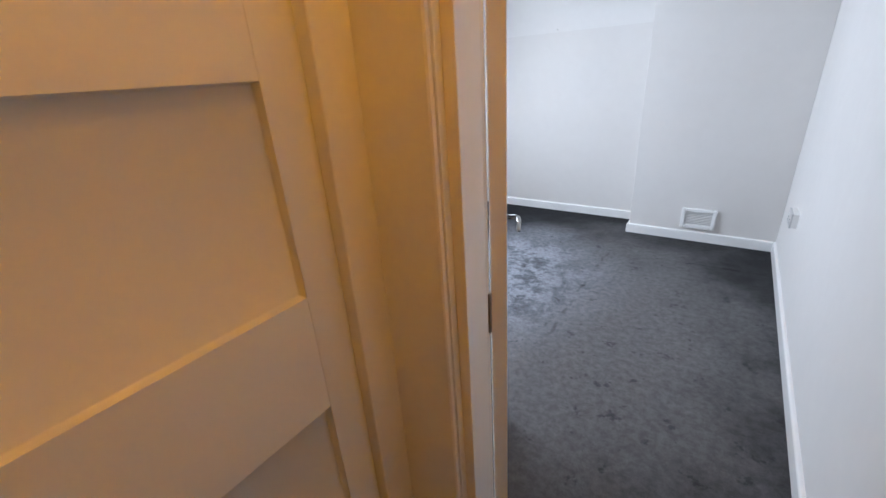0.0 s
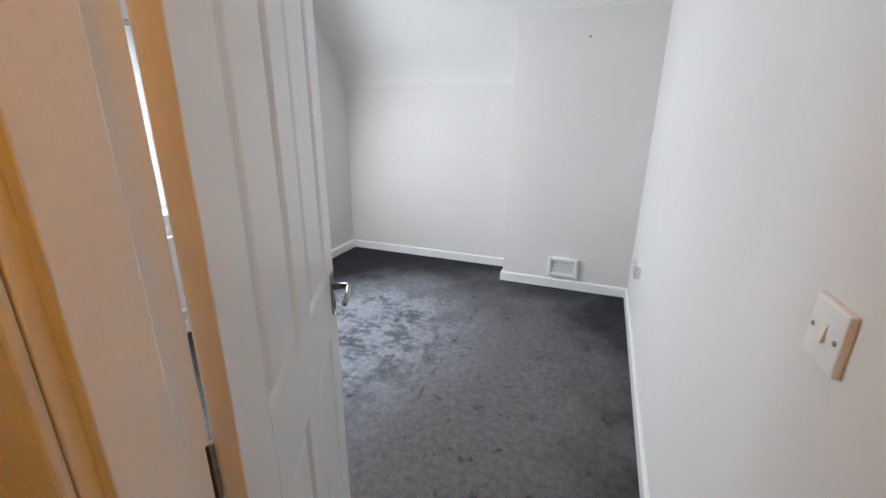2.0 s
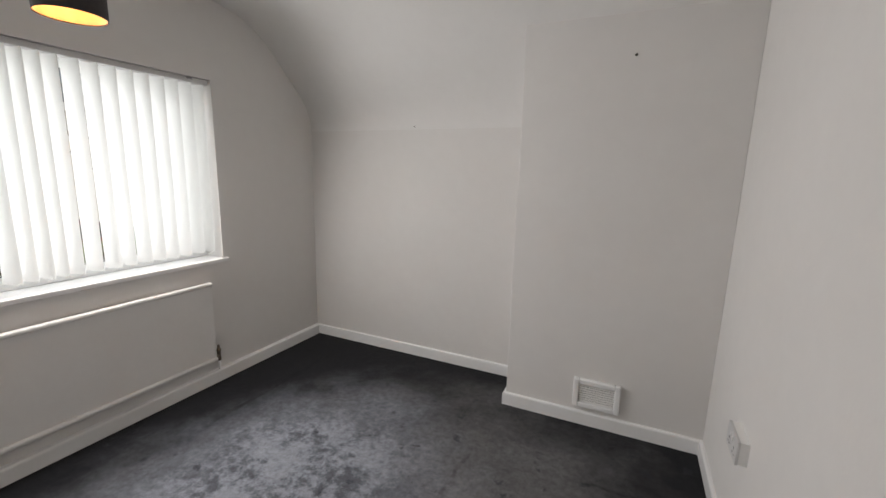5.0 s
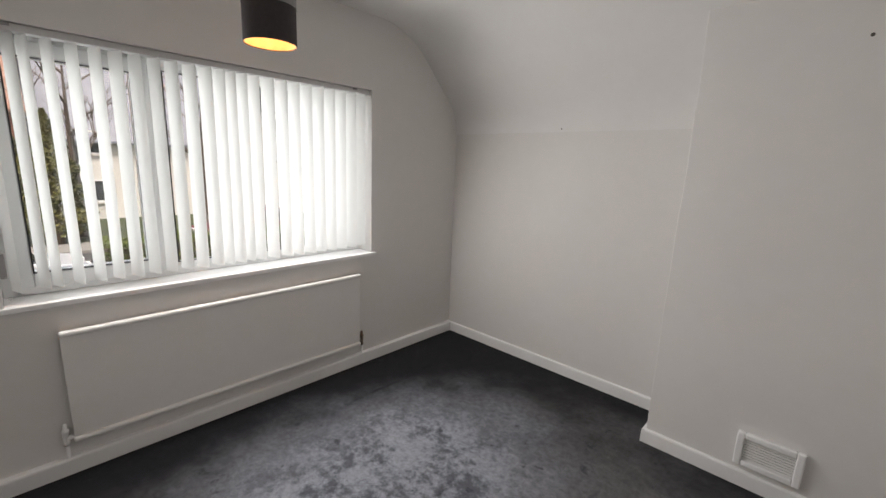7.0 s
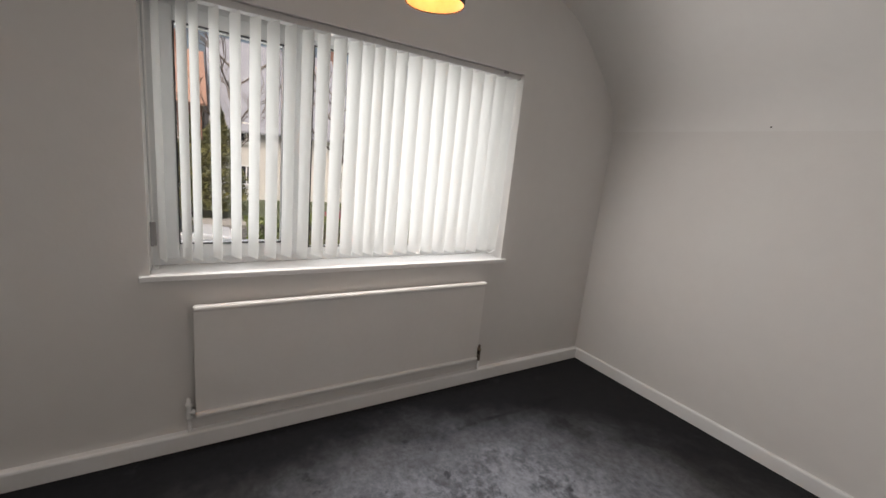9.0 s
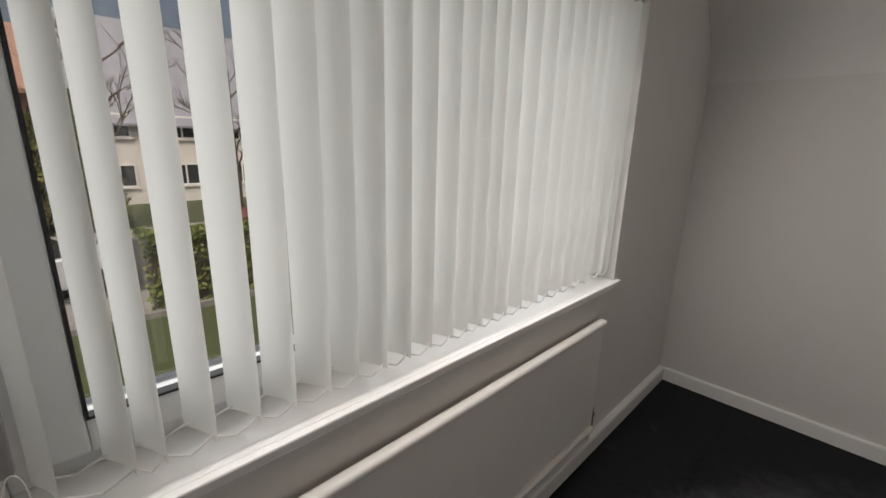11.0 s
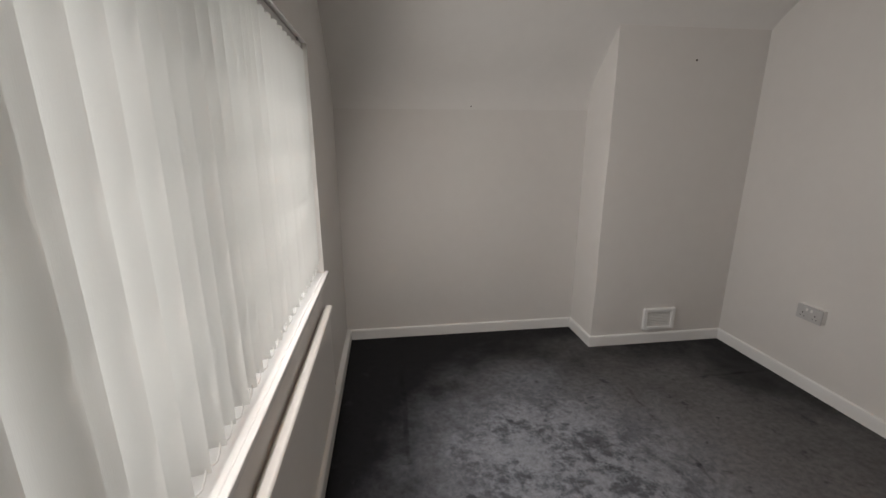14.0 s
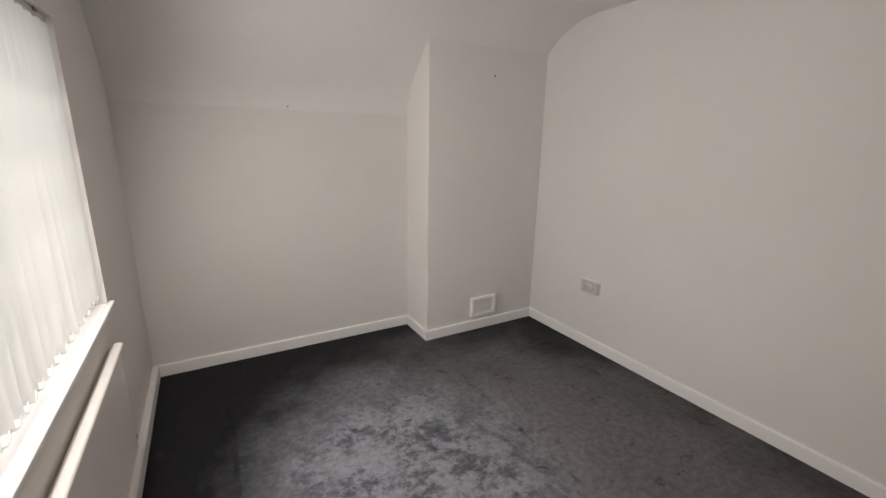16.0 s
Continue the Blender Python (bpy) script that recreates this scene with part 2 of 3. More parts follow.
M_BARK = material("bark", (0.11, 0.085, 0.065), 0.9, color2=(0.07, 0.055, 0.045), scale=8, detail_scale=60)
M_CAR = material("silver_car_paint", (0.62, 0.66, 0.72), 0.25, 0.2, color2=(0.60, 0.64, 0.70), scale=1)
M_CAR_RED = material("maroon_car_paint", (0.16, 0.02, 0.03), 0.25, 0.1)
M_CARGLASS = material("car_glass", (0.03, 0.035, 0.04), 0.08)
M_TYRE = material("tyre_rubber", (0.02, 0.02, 0.02), 0.8)


# ---- mesh helpers ----
def box_into(bm, lo, hi, m=None):
    r = bmesh.ops.create_cube(bm, size=1.0)
    c = [(lo[i] + hi[i]) / 2 for i in range(3)]
    s = [max(hi[i] - lo[i], 1e-5) for i in range(3)]
    bmesh.ops.transform(bm, matrix=Matrix.Translation(c) @ Matrix.Diagonal((*s, 1)), verts=r["verts"])
    if m:
        bmesh.ops.transform(bm, matrix=m, verts=r["verts"])
    return r["verts"]


def boxes(*pairs, bevel=0.0, segments=2):
    bm = bmesh.new()
    for lo, hi in pairs:
        box_into(bm, lo, hi)
    if bevel:
        bmesh.ops.bevel(bm, geom=bm.edges[:], offset=bevel, segments=segments, affect="EDGES", profile=0.5)
    return bm


def prism(points, axis, a, b, bevel=0.0):
    """A closed outline of 2D points drawn out along an axis from a to b."""
    bm = bmesh.new()

    def place(p, d):
        return {"x": (d, p[0], p[1]), "y": (p[0], d, p[1]), "z": (p[0], p[1], d)}[axis]

    va = [bm.verts.new(place(p, a)) for p in points]
    vb = [bm.verts.new(place(p, b)) for p in points]
    bm.faces.new(va), bm.faces.new(vb)
    k = len(points)
    for i in range(k):
        bm.faces.new((va[i], va[(i + 1) % k], vb[(i + 1) % k], vb[i]))
    bmesh.ops.recalc_face_normals(bm, faces=bm.faces[:])
    if bevel:
        bmesh.ops.bevel(bm, geom=[e for e in bm.edges], offset=bevel, segments=2, affect="EDGES", profile=0.5)
    return bm


def lathe(profile, at=(0, 0, 0), turn=None, steps=28, close=False):
    """A profile of (radius, height) turned about z."""
    bm = bmesh.new()
    rings = []
    for r, z in profile:
        rings.append([bm.verts.new((r * math.cos(2 * math.pi * i / steps), r * math.sin(2 * math.pi * i / steps), z)) for i in range(steps)])
    for a, b in zip(rings, rings[1:]):
        for i in range(steps):
            bm.faces.new((a[i], a[(i + 1) % steps], b[(i + 1) % steps], b[i]))
    if close:
        bm.faces.new(rings[0][::-1]), bm.faces.new(rings[-1])
    bmesh.ops.transform(bm, matrix=Matrix.Translation(at) @ (turn or Matrix()), verts=bm.verts[:])
    bmesh.ops.recalc_face_normals(bm, faces=bm.faces[:])
    return bm


def tube(points, radius, steps=8):
    """A round bar along a run of points."""
    bm = bmesh.new()
    pts = [Vector(p) for p in points]
    rings = []
    for i, p in enumerate(pts):
        d = (pts[min(i + 1, len(pts) - 1)] - pts[max(i - 1, 0)]).normalized()
        u = d.orthogonal().normalized() if abs(d.z) < 0.95 else Vector((1, 0, 0))
        u = (u - d * u.dot(d)).normalized()
        v = d.cross(u)
        r = radius[i] if isinstance(radius, (list, tuple)) else radius
        rings.append([bm.verts.new(p + r * (u * math.cos(2 * math.pi * k / steps) + v * math.sin(2 * math.pi * k / steps))) for k in range(steps)])
    for a, b in zip(rings, rings[1:]):
        for k in range(steps):
            bm.faces.new((a[k], a[(k + 1) % steps], b[(k + 1) % steps], b[k]))
    bm.faces.new(rings[0][::-1]), bm.faces.new(rings[-1])
    bmesh.ops.recalc_face_normals(bm, faces=bm.faces[:])
    return bm


def mesh_of(name, bm, mat, smooth=False):
    me = bpy.data.meshes.new(name)
    bm.to_mesh(me)
    bm.free()
    me.materials.append(mat)
    if smooth:
        for f in me.polygons:
            f.use_smooth = True
    return me


def part(name, bm, mat, parent=None, label="", smooth=False):
    ob = new(name, mesh_of(name, bm, mat, smooth))
    ob.parent = parent
    if label:
        tagged(ob, label)
    return ob


def thing(name, at, label, category, group="", kind="", turn=0.0):
    """An empty at a thing's base that carries its parts."""
    ob = new(name)
    ob.empty_display_size = 0.1
    ob.matrix_basis = pose(*at, 0, 0, turn)
    bpy.context.view_layer.update()
    return tagged(ob, label, category, group, kind)


def structure(name, bm, mat, label, category):
    return tagged(part(name, bm, mat), label, category, kind="structure")


# ---- the room's shell ----
XW, XR = -2.800, 0.0           # window wall, party wall
YD, YL = 0.507, 0.387          # door wall: room face, landing face
YB, YA = 3.675, 4.020          # chimney breast front, alcove wall
XB = -1.030                    # side of the breast
ZC = 2.330                     # flat ceiling
WY0, WY1, WZ0, WZ1 = 1.386, 3.173, 0.790, 1.880   # window opening
DX0, DX1, DZ = -0.705, -0.030, 1.990              # doorway

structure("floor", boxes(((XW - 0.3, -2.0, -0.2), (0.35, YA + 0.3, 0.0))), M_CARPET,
          "charcoal grey fitted carpet, worn and stained in the middle, wall shade and window light in its colour", "carpet")
structure("wall_window", boxes(((XW - 0.28, YD - 0.12, -0.2), (XW, WY0, 2.6)), ((XW - 0.28, WY1, -0.2), (XW, YA + 0.3, 2.6)),
                               ((XW - 0.28, WY0, -0.2), (XW, WY1, WZ0)), ((XW - 0.28, WY0, WZ1), (XW, WY1, 2.6))), M_WALL,
          "off-white painted plaster wall around the window", "wall")
structure("wall_alcove", boxes(((XW, YA, -0.2), (0.3, YA + 0.25, 2.6))), M_WALL, "low off-white wall under the sloping ceiling", "wall")
structure("wall_party", boxes(((XR, YD, -0.2), (XR + 0.25, YA, 2.6))), M_WALL, "plain off-white painted plaster wall", "wall")
structure("wall_door", boxes(((XW, YL, -0.2), (DX0 - 0.03, YD, 2.6)), ((DX0 - 0.03, YL, DZ + 0.03), (XR + 0.25, YD, 2.6)),
                             ((DX1 + 0.03, YL, -0.2), (XR + 0.25, YD, DZ + 0.03))), M_WALL, "off-white wall with the doorway", "wall")

def breast():
    """The chimney breast; its plastered outer edge wanders by a few millimetres."""
    bm = boxes(((XB, YB, -0.1), (XR, YA, 2.55)), bevel=0.003)
    for k in range(1, 22):
        bmesh.ops.bisect_plane(bm, geom=bm.verts[:] + bm.edges[:] + bm.faces[:], plane_co=(0, 0, -0.1 + 0.12 * k), plane_no=(0, 0, 1))
    for v in bm.verts:
        if v.co.x < XB + 0.02 and v.co.y < YB + 0.02:
            v.co.x += 0.0022 * math.sin(v.co.z * 5.1) + 0.0016 * math.sin(v.co.z * 13.7 + 1.2)
            v.co.y += 0.0016 * math.sin(v.co.z * 8.3 + 0.6)
    return bm


structure("chimney_breast", breast(), M_WALL, "off-white plastered chimney breast", "chimney breast")


def ceiling_profile():
    pts = [(YL - 0.1, ZC), (3.18, ZC)]
    # soft bend between the flat and the slope
    p0, p1, p2 = Vector((3.18, ZC)), Vector((3.47, ZC + 0.012)), Vector((3.66, 2.150))
    for i in range(1, 13):
        s = i / 12
        q = p0 * (1 - s) ** 2 + p1 * 2 * s * (1 - s) + p2 * s * s
        pts.append((q.x, q.y))
    # soft bend into the low wall
    a, b, c = Vector((3.895, 1.922)), Vector((4.018, 1.803)), Vector((4.0188, 1.665))
    for i in range(0, 13):
        s = i / 12
        q = a * (1 - s) ** 2 + b * 2 * s * (1 - s) + c * s * s
        pts.append((q.x, q.y))
    pts += [(YA + 0.2, 1.66), (YA + 0.2, 2.6), (YL - 0.1, 2.6)]
    return pts


ceil = structure("ceiling", prism(ceiling_profile(), "x", XW - 0.02, XR + 0.02), M_CEIL, "white ceiling, flat and then sloping down to the low wall", "ceiling")
for f in ceil.data.polygons:
    f.use_smooth = True
ceil.data.set_sharp_from_angle(angle=radians(28))

# landing shell
structure("wall_landing_left", boxes(((-1.05, -2.0, -0.2), (-0.875, YL, 2.6))), M_WALL, "landing wall in warm lamplight", "wall")
structure("wall_landing_right", boxes(((0.10, -2.0, -0.2), (0.30, YL, 2.6))), M_WALL, "landing wall in warm lamplight", "wall")
structure("wall_landing_back", boxes(((-1.05, -2.2, -0.2), (0.30, -2.0, 2.6))), M_WALL, "landing end wall", "wall")
structure("ceiling_landing", boxes(((-1.05, -2.0, ZC), (0.30, YL - 0.1, 2.6))), M_CEIL, "white landing ceiling", "ceiling")


def skirting(name, p, q, normal, d=0.017):
    """A chamfered board along a wall from p to q; normal points into the room."""
    h = 0.078
    run = Vector((q[0] - p[0], q[1] - p[1], 0))
    nrm = Vector((*normal, 0))
    bm = bmesh.new()
    prof = [(0, 0), (d, 0), (d, h - 0.010), (d - 0.002, h - 0.004), (d - 0.007, h), (0, h)]
    ends = [[bm.verts.new(Vector((*e, 0)) + nrm * a + Vector((0, 0, z))) for a, z in prof] for e in (p, q)]
    for i in range(6):
        bm.faces.new((ends[0][i], ends[0][(i + 1) % 6], ends[1][(i + 1) % 6], ends[1][i]))
    bm.faces.new(ends[0]), bm.faces.new(ends[1][::-1])
    bmesh.ops.recalc_face_normals(bm, faces=bm.faces[:])
    return structure(name, bm, M_GLOSS, "white gloss painted skirting board", "skirting board")


skirting("baseboard_window_wall", (XW, YD), (XW, YA), (1, 0), 0.032)
skirting("baseboard_alcove", (XW + 0.032, YA), (XB - 0.017, YA), (0, -1))
skirting("baseboard_breast_side", (XB, YA), (XB, YB - 0.017), (-1, 0))
skirting("baseboard_breast", (XB, YB), (XR - 0.017, YB), (0, -1))
skirting("baseboard_party_wall", (XR, YD), (XR, YB), (-1, 0))
skirting("baseboard_door_wall", (XW + 0.032, YD), (DX0 - 0.09, YD), (0, 1))

# ---- doorway and doors ----
structure("door_lining", boxes(((DX0 - 0.03, YL, 0), (DX0 + 0.012, YD + 0.001, DZ)), ((DX1 - 0.012, YL, 0), (DX1 + 0.03, YD + 0.001, DZ)),
                               ((DX0 - 0.03, YL, DZ), (DX1 + 0.03, YD, DZ + 0.03)), bevel=0.002), M_GLOSS, "white gloss painted door lining", "door frame")


structure("door_stop", boxes(((DX0 + 0.011, YL + 0.015, 0), (DX0 + 0.031, YD - 0.042, DZ)), ((DX1 - 0.031, YL + 0.015, 0), (DX1 - 0.011, YD - 0.042, DZ)),
                             ((DX0 + 0.031, YL + 0.015, DZ - 0.02), (DX1 - 0.031, YD - 0.042, DZ + 0.001)), bevel=0.002), M_GLOSS, "white gloss painted door stop", "door frame")


def architrave(name, lo, hi, out):
    return structure(name, boxes((lo, hi), bevel=0.005), M_GLOSS, "white gloss painted architrave", "architrave")


architrave("trim_landing_left", (-0.876, YL - 0.011, 0), (DX0 + 0.010, YL, DZ + 0.07), -1)
architrave("trim_landing_right", (DX1 + 0.006, YL - 0.018, 0), (DX1 + 0.075, YL, DZ + 0.07), -1)
architrave("trim_landing_head", (DX0 + 0.010, YL - 0.018, DZ + 0.006), (DX1 + 0.006, YL, DZ + 0.07), -1)
architrave("trim_room_left", (DX0 - 0.085, YD, 0), (DX0 - 0.035, YD + 0.014, DZ + 0.07), 1)
architrave("trim_room_head", (DX0 - 0.035, YD, DZ + 0.035), (XR - 0.02, YD + 0.014, DZ + 0.085), 1)


def panel_door(name, at, turn, width, height, thick, panels, label, mould):
    """A framed door in its own plane: x from the hinge, y through its thickness, z up. panels: (x0, x1, z0, z1)."""
    d = thing(name, at, label, "door", kind="structure", turn=turn)
    # frame members
    left, right = min(p[0] for p in panels), max(p[1] for p in panels)
    part("stile", boxes(((0, 0, 0.006), (left, thick, height)), bevel=0.002), M_DOOR, d)
    part("stile", boxes(((right, 0, 0.006), (width, thick, height)), bevel=0.002), M_DOOR, d)
    cols = sorted({(p[0], p[1]) for p in panels})
    for (a0, a1), (b0, b1) in zip(cols, cols[1:]):
        part("muntin", boxes(((a1, 0.0005, 0.03), (b0, thick - 0.0005, height - 0.02))), M_DOOR, d)
    rows_z = sorted({(p[2], p[3]) for p in panels})
    edges = [0.006] + [v for r in rows_z for v in r] + [height]
    for k in range(0, len(edges), 2):
        part("rail", boxes(((left, 0.0, edges[k]), (right, thick, edges[k + 1]))), M_DOOR, d)
    for x0, x1, z0, z1 in panels:
        bm = bmesh.new()
        loops = []
        for face in (0, 1):
            rings = []
            for inset, depth in mould:
                y = depth if face == 0 else thick - depth
                rings.append([bm.verts.new(q) for q in ((x0 + inset, y, z0 + inset), (x1 - inset, y, z0 + inset), (x1 - inset, y, z1 - inset), (x0 + inset, y, z1 - inset))])
            for a, b in zip(rings, rings[1:]):
                for k in range(4):
                    bm.faces.new((a[k], a[(k + 1) % 4], b[(k + 1) % 4], b[k]))
            bm.faces.new(rings[-1])
            loops.append(rings[0])
        for k in range(4):
            bm.faces.new((loops[0][k], loops[0][(k + 1) % 4], loops[1][(k + 1) % 4], loops[1][k]))
        bmesh.ops.recalc_face_normals(bm, faces=bm.faces[:])
        pn = part("panel", bm, M_DOOR, d, smooth=True)
        pn.data.set_sharp_from_angle(angle=radians(50))
    return d


# bedroom door, swung well into the room; hinge pin at the window side of the lining
DW, DT = 0.762, 0.029
room_door = panel_door("door_1", (-0.668, 0.525, 0.0), 117.3, DW, 1.981, DT,
                       [(0.112, 0.325, 0.975, 1.87), (0.427, 0.650, 0.975, 1.87), (0.112, 0.325, 0.22, 0.805), (0.427, 0.650, 0.22, 0.805)],
                       "white painted four-panel timber door standing open", [(0, 0.0006), (0.002, 0.001), (0.008, 0.0095), (0.012, 0.0115), (0.016, 0.0112), (0.030, 0.0040), (0.036, 0.0022), (0.038, 0.0022)])


def lever_handle(door, x, z, y, side):
    """A long backplate with a lever, on the face y of a door."""
    h = part("handle", boxes(((x - 0.021, min(y, y + side * 0.006), z - 0.060), (x + 0.021, max(y, y + side * 0.006), z + 0.060)), bevel=0.002), M_CHROME, door, "satin chrome lever handle on a backplate")
    part("lever", tube([(x, y + side * 0.004, z + 0.02), (x, y + side * 0.045, z + 0.02), (x - 0.012, y + side * 0.052, z + 0.02), (x - 0.06, y + side * 0.052, z + 0.018), (x - 0.105, y + side * 0.048, z + 0.012)],
                       [0.010, 0.009, 0.009, 0.008, 0.007], 10), M_CHROME, h, smooth=True)
    part("keyhole", boxes(((x - 0.004, min(y + side * 0.0055, y + side * 0.0075), z - 0.045), (x + 0.004, max(y + side * 0.0055, y + side * 0.0075), z - 0.025))), M_BLACK, h)
    return h


lever_handle(room_door, DW - 0.052, 0.912, 0.0, -1)
lever_handle(room_door, DW - 0.052, 0.912, DT, 1)
for z in (0.22, 1.0, 1.75):
    part("hinge", lathe([(0.006, z - 0.04), (0.006, z + 0.04)], (-0.004, DT + 0.004, 0), steps=10, close=True), M_BRASS, room_door, "painted steel butt hinge")

# door of the next room on the landing, shut, with wide horizontal panels
landing_door = panel_door("door_2", (-0.836, -0.446, 0.0), 90, 0.757, 1.981, 0.036,
                          [(0.10, 0.693, 0.20, 0.45), (0.10, 0.693, 0.62, 0.930), (0.10, 0.693, 1.124, 1.402), (0.10, 0.693, 1.52, 1.86)],
                          "white painted panelled door, shut, in warm lamplight", [(0, 0.0005), (0.002, 0.011), (0.004, 0.0125)])
structure("trim_landing_door_jamb", boxes(((-0.876, 0.3105, 0), (-0.812, YL - 0.004, DZ + 0.07)), bevel=0.003), M_GLOSS, "white gloss painted door frame", "door frame")
structure("trim_landing_door_far_jamb", boxes(((-0.876, -0.515, 0), (-0.816, -0.447, DZ + 0.07)), bevel=0.004), M_GLOSS, "white gloss painted door frame", "door frame")
structure("trim_landing_door_head", boxes(((-0.876, -0.447, DZ), (-0.816, 0.3105, DZ + 0.07)), bevel=0.004), M_GLOSS, "white gloss painted door frame", "door frame")

# ---- window ----
XF0, XF1 = XW - 0.215, XW - 0.150     # window frame, outside and inside
win = thing("window_1", (XW - 0.18, (WY0 + WY1) / 2, WZ0), "white plastic double-glazed window with a side casement", "window", kind="structure")


def win_part(name, bm, mat, parent=None, label=""):
    ob = part(name, bm, mat, parent or win, label)
    if parent is None:
        ob.matrix_parent_inverse = win.matrix_world.inverted()
    return ob


def bars(x0, x1, y0, y1, z0, z1, w, bevel=0.004):
    """Four bars of width w round an opening."""
    return boxes(((x0, y0, z0), (x1, y0 + w, z1)), ((x0, y1 - w, z0), (x1, y1, z1)),
                 ((x0, y0 + w, z0), (x1, y1 - w, z0 + w)), ((x0, y0 + w, z1 - w), (x1, y1 - w, z1)), bevel=bevel)


MY = 1.985      # middle of the mullion
win_part("window_frame", bars(XF0, XF1, WY0, WY1, WZ0 + 0.012, WZ1, 0.045), M_UPVC)
win_part("mullion", boxes(((XF0, MY - 0.03, WZ0 + 0.055), (XF1, MY + 0.03, WZ1 - 0.043)), bevel=0.004), M_UPVC)
cas = win_part("casement", bars(XF0 + 0.004, XF1 + 0.022, WY0 + 0.040, MY - 0.018, WZ0 + 0.047, WZ1 - 0.035, 0.062, 0.006), M_UPVC)
win_part("gasket", bars(XF1 + 0.002, XF1 + 0.0235, WY0 + 0.1015, MY - 0.0795, WZ0 + 0.1085, WZ1 - 0.0965, 0.005, 0), M_BLACK, cas, "black rubber glazing gasket")
bead = win_part("glazing_bead", bars(XF0 + 0.01, XF1 - 0.006, MY + 0.0295, WY1 - 0.0445, WZ0 + 0.0565, WZ1 - 0.0445, 0.020, 0.003), M_UPVC)
win_part("gasket", bars(XF1 - 0.012, XF1 - 0.0045, MY + 0.049, WY1 - 0.064, WZ0 + 0.076, WZ1 - 0.064, 0.005, 0), M_BLACK, bead, "black rubber glazing gasket")
for nm, y0, y1, z0, z1 in (("pane", WY0 + 0.10, MY - 0.078, WZ0 + 0.107, WZ1 - 0.095), ("pane", MY + 0.048, WY1 - 0.062, WZ0 + 0.075, WZ1 - 0.062)):
    g = win_part(nm, boxes(((XF0 + 0.028, y0, z0), (XF0 + 0.032, y1, z1))), M_GLASS)
    g.visible_shadow = False
win_part("casement_handle", boxes(((XF1 + 0.022, MY - 0.058, 1.26), (XF1 + 0.034, MY - 0.036, 1.33)), ((XF1 + 0.034, MY - 0.054, 1.19), (XF1 + 0.048, MY - 0.040, 1.32)), bevel=0.003), M_UPVC, cas, "white plastic window handle")
structure("window_sill", boxes(((XF1 - 0.02, WY0, WZ0 - 0.012), (XW + 0.001, WY1, WZ0 + 0.012)), ((XW, WY0 - 0.036, WZ0 - 0.012), (XW + 0.020, WY1 + 0.031, WZ0 + 0.012)), bevel=0.004), M_GLOSS,
          "white gloss painted window board", "window sill")

# ---- vertical blind ----
blind = thing("vertical_blind", (XW - 0.05, WY0, WZ1), "white fabric vertical blind, slats half turned, in the window recess", "blind")


def blind_part(name, bm, mat, label="", smooth=False):
    ob = part(name, bm, mat, blind, label, smooth)
    ob.matrix_parent_inverse = blind.matrix_world.inverted()
    return ob


BX = XW - 0.050
blind_part("headrail", boxes(((BX - 0.022, WY0 + 0.006, WZ1 - 0.030), (BX + 0.030, WY1 - 0.006, WZ1 - 0.002)), bevel=0.003), M_RAIL, "grey aluminium headrail")
blind_part("headrail_clip", boxes(((BX + 0.028, 3.04, WZ1 - 0.014), (BX + 0.036, 3.07, WZ1 - 0.001)), bevel=0.002), M_GREY_PLASTIC)
blind_part("headrail_clip", boxes(((BX + 0.028, 1.50, WZ1 - 0.014), (BX + 0.036, 1.53, WZ1 - 0.001)), bevel=0.002), M_GREY_PLASTIC)


def slat_mesh(width, z0, z1):
    """A fabric vane, a little cupped, with a hem for its weight."""
    bm = bmesh.new()
    cols = 9
    levels = [z0, z0 + 0.035, z0 + 0.037, (z0 + z1) / 2, z1 - 0.008, z1]
    grid = []
    for z in levels:
        taper = 0.80 if z == z1 else 1.0
        row = []
        for i in range(cols):
            u = (i / (cols - 1) - 0.5) * width * taper
            row.append(bm.verts.new((u, 0.006 * (1 - (2 * i / (cols - 1) - 1) ** 2) * taper - (0.0012 if z <= z0 + 0.036 else 0), z)))
        grid.append(row)
    for a, b in zip(grid, grid[1:]):
        for i in range(cols - 1):
            bm.faces.new((a[i], a[i + 1], b[i + 1], b[i]))
    return mesh_of("slat", bm, M_SLAT, True)


SLAT_W = 0.089
slat_me = slat_mesh(SLAT_W, -1.034, -0.028)
hem_me = mesh_of("hem_weight", boxes(((-0.040, -0.0012, -1.029), (0.040, 0.0030, -1.002)), bevel=0.001), M_PLASTIC)
# the slats hang unevenly towards the cord's end, then in a regular stretch
slat_y = [1.435, 1.516, 1.556, 1.624, 1.698, 1.773, 1.842, 1.910, 1.982, 2.050, 2.125, 2.195, 2.258, 2.308, 2.366, 2.426, 2.504]
slat_y += [2.580 + 0.0765 * i for i in range(8)]
rng = random.Random(7)
for y in slat_y:
    s = new("slat", slat_me)
    s.parent = blind
    s.matrix_basis = pose(BX - (XW - 0.05) + rng.uniform(-0.002, 0.002), y - WY0, 0, rng.uniform(-0.25, 0.25), rng.uniform(-0.25, 0.25), 22.5 + rng.uniform(-3.5, 3.5))
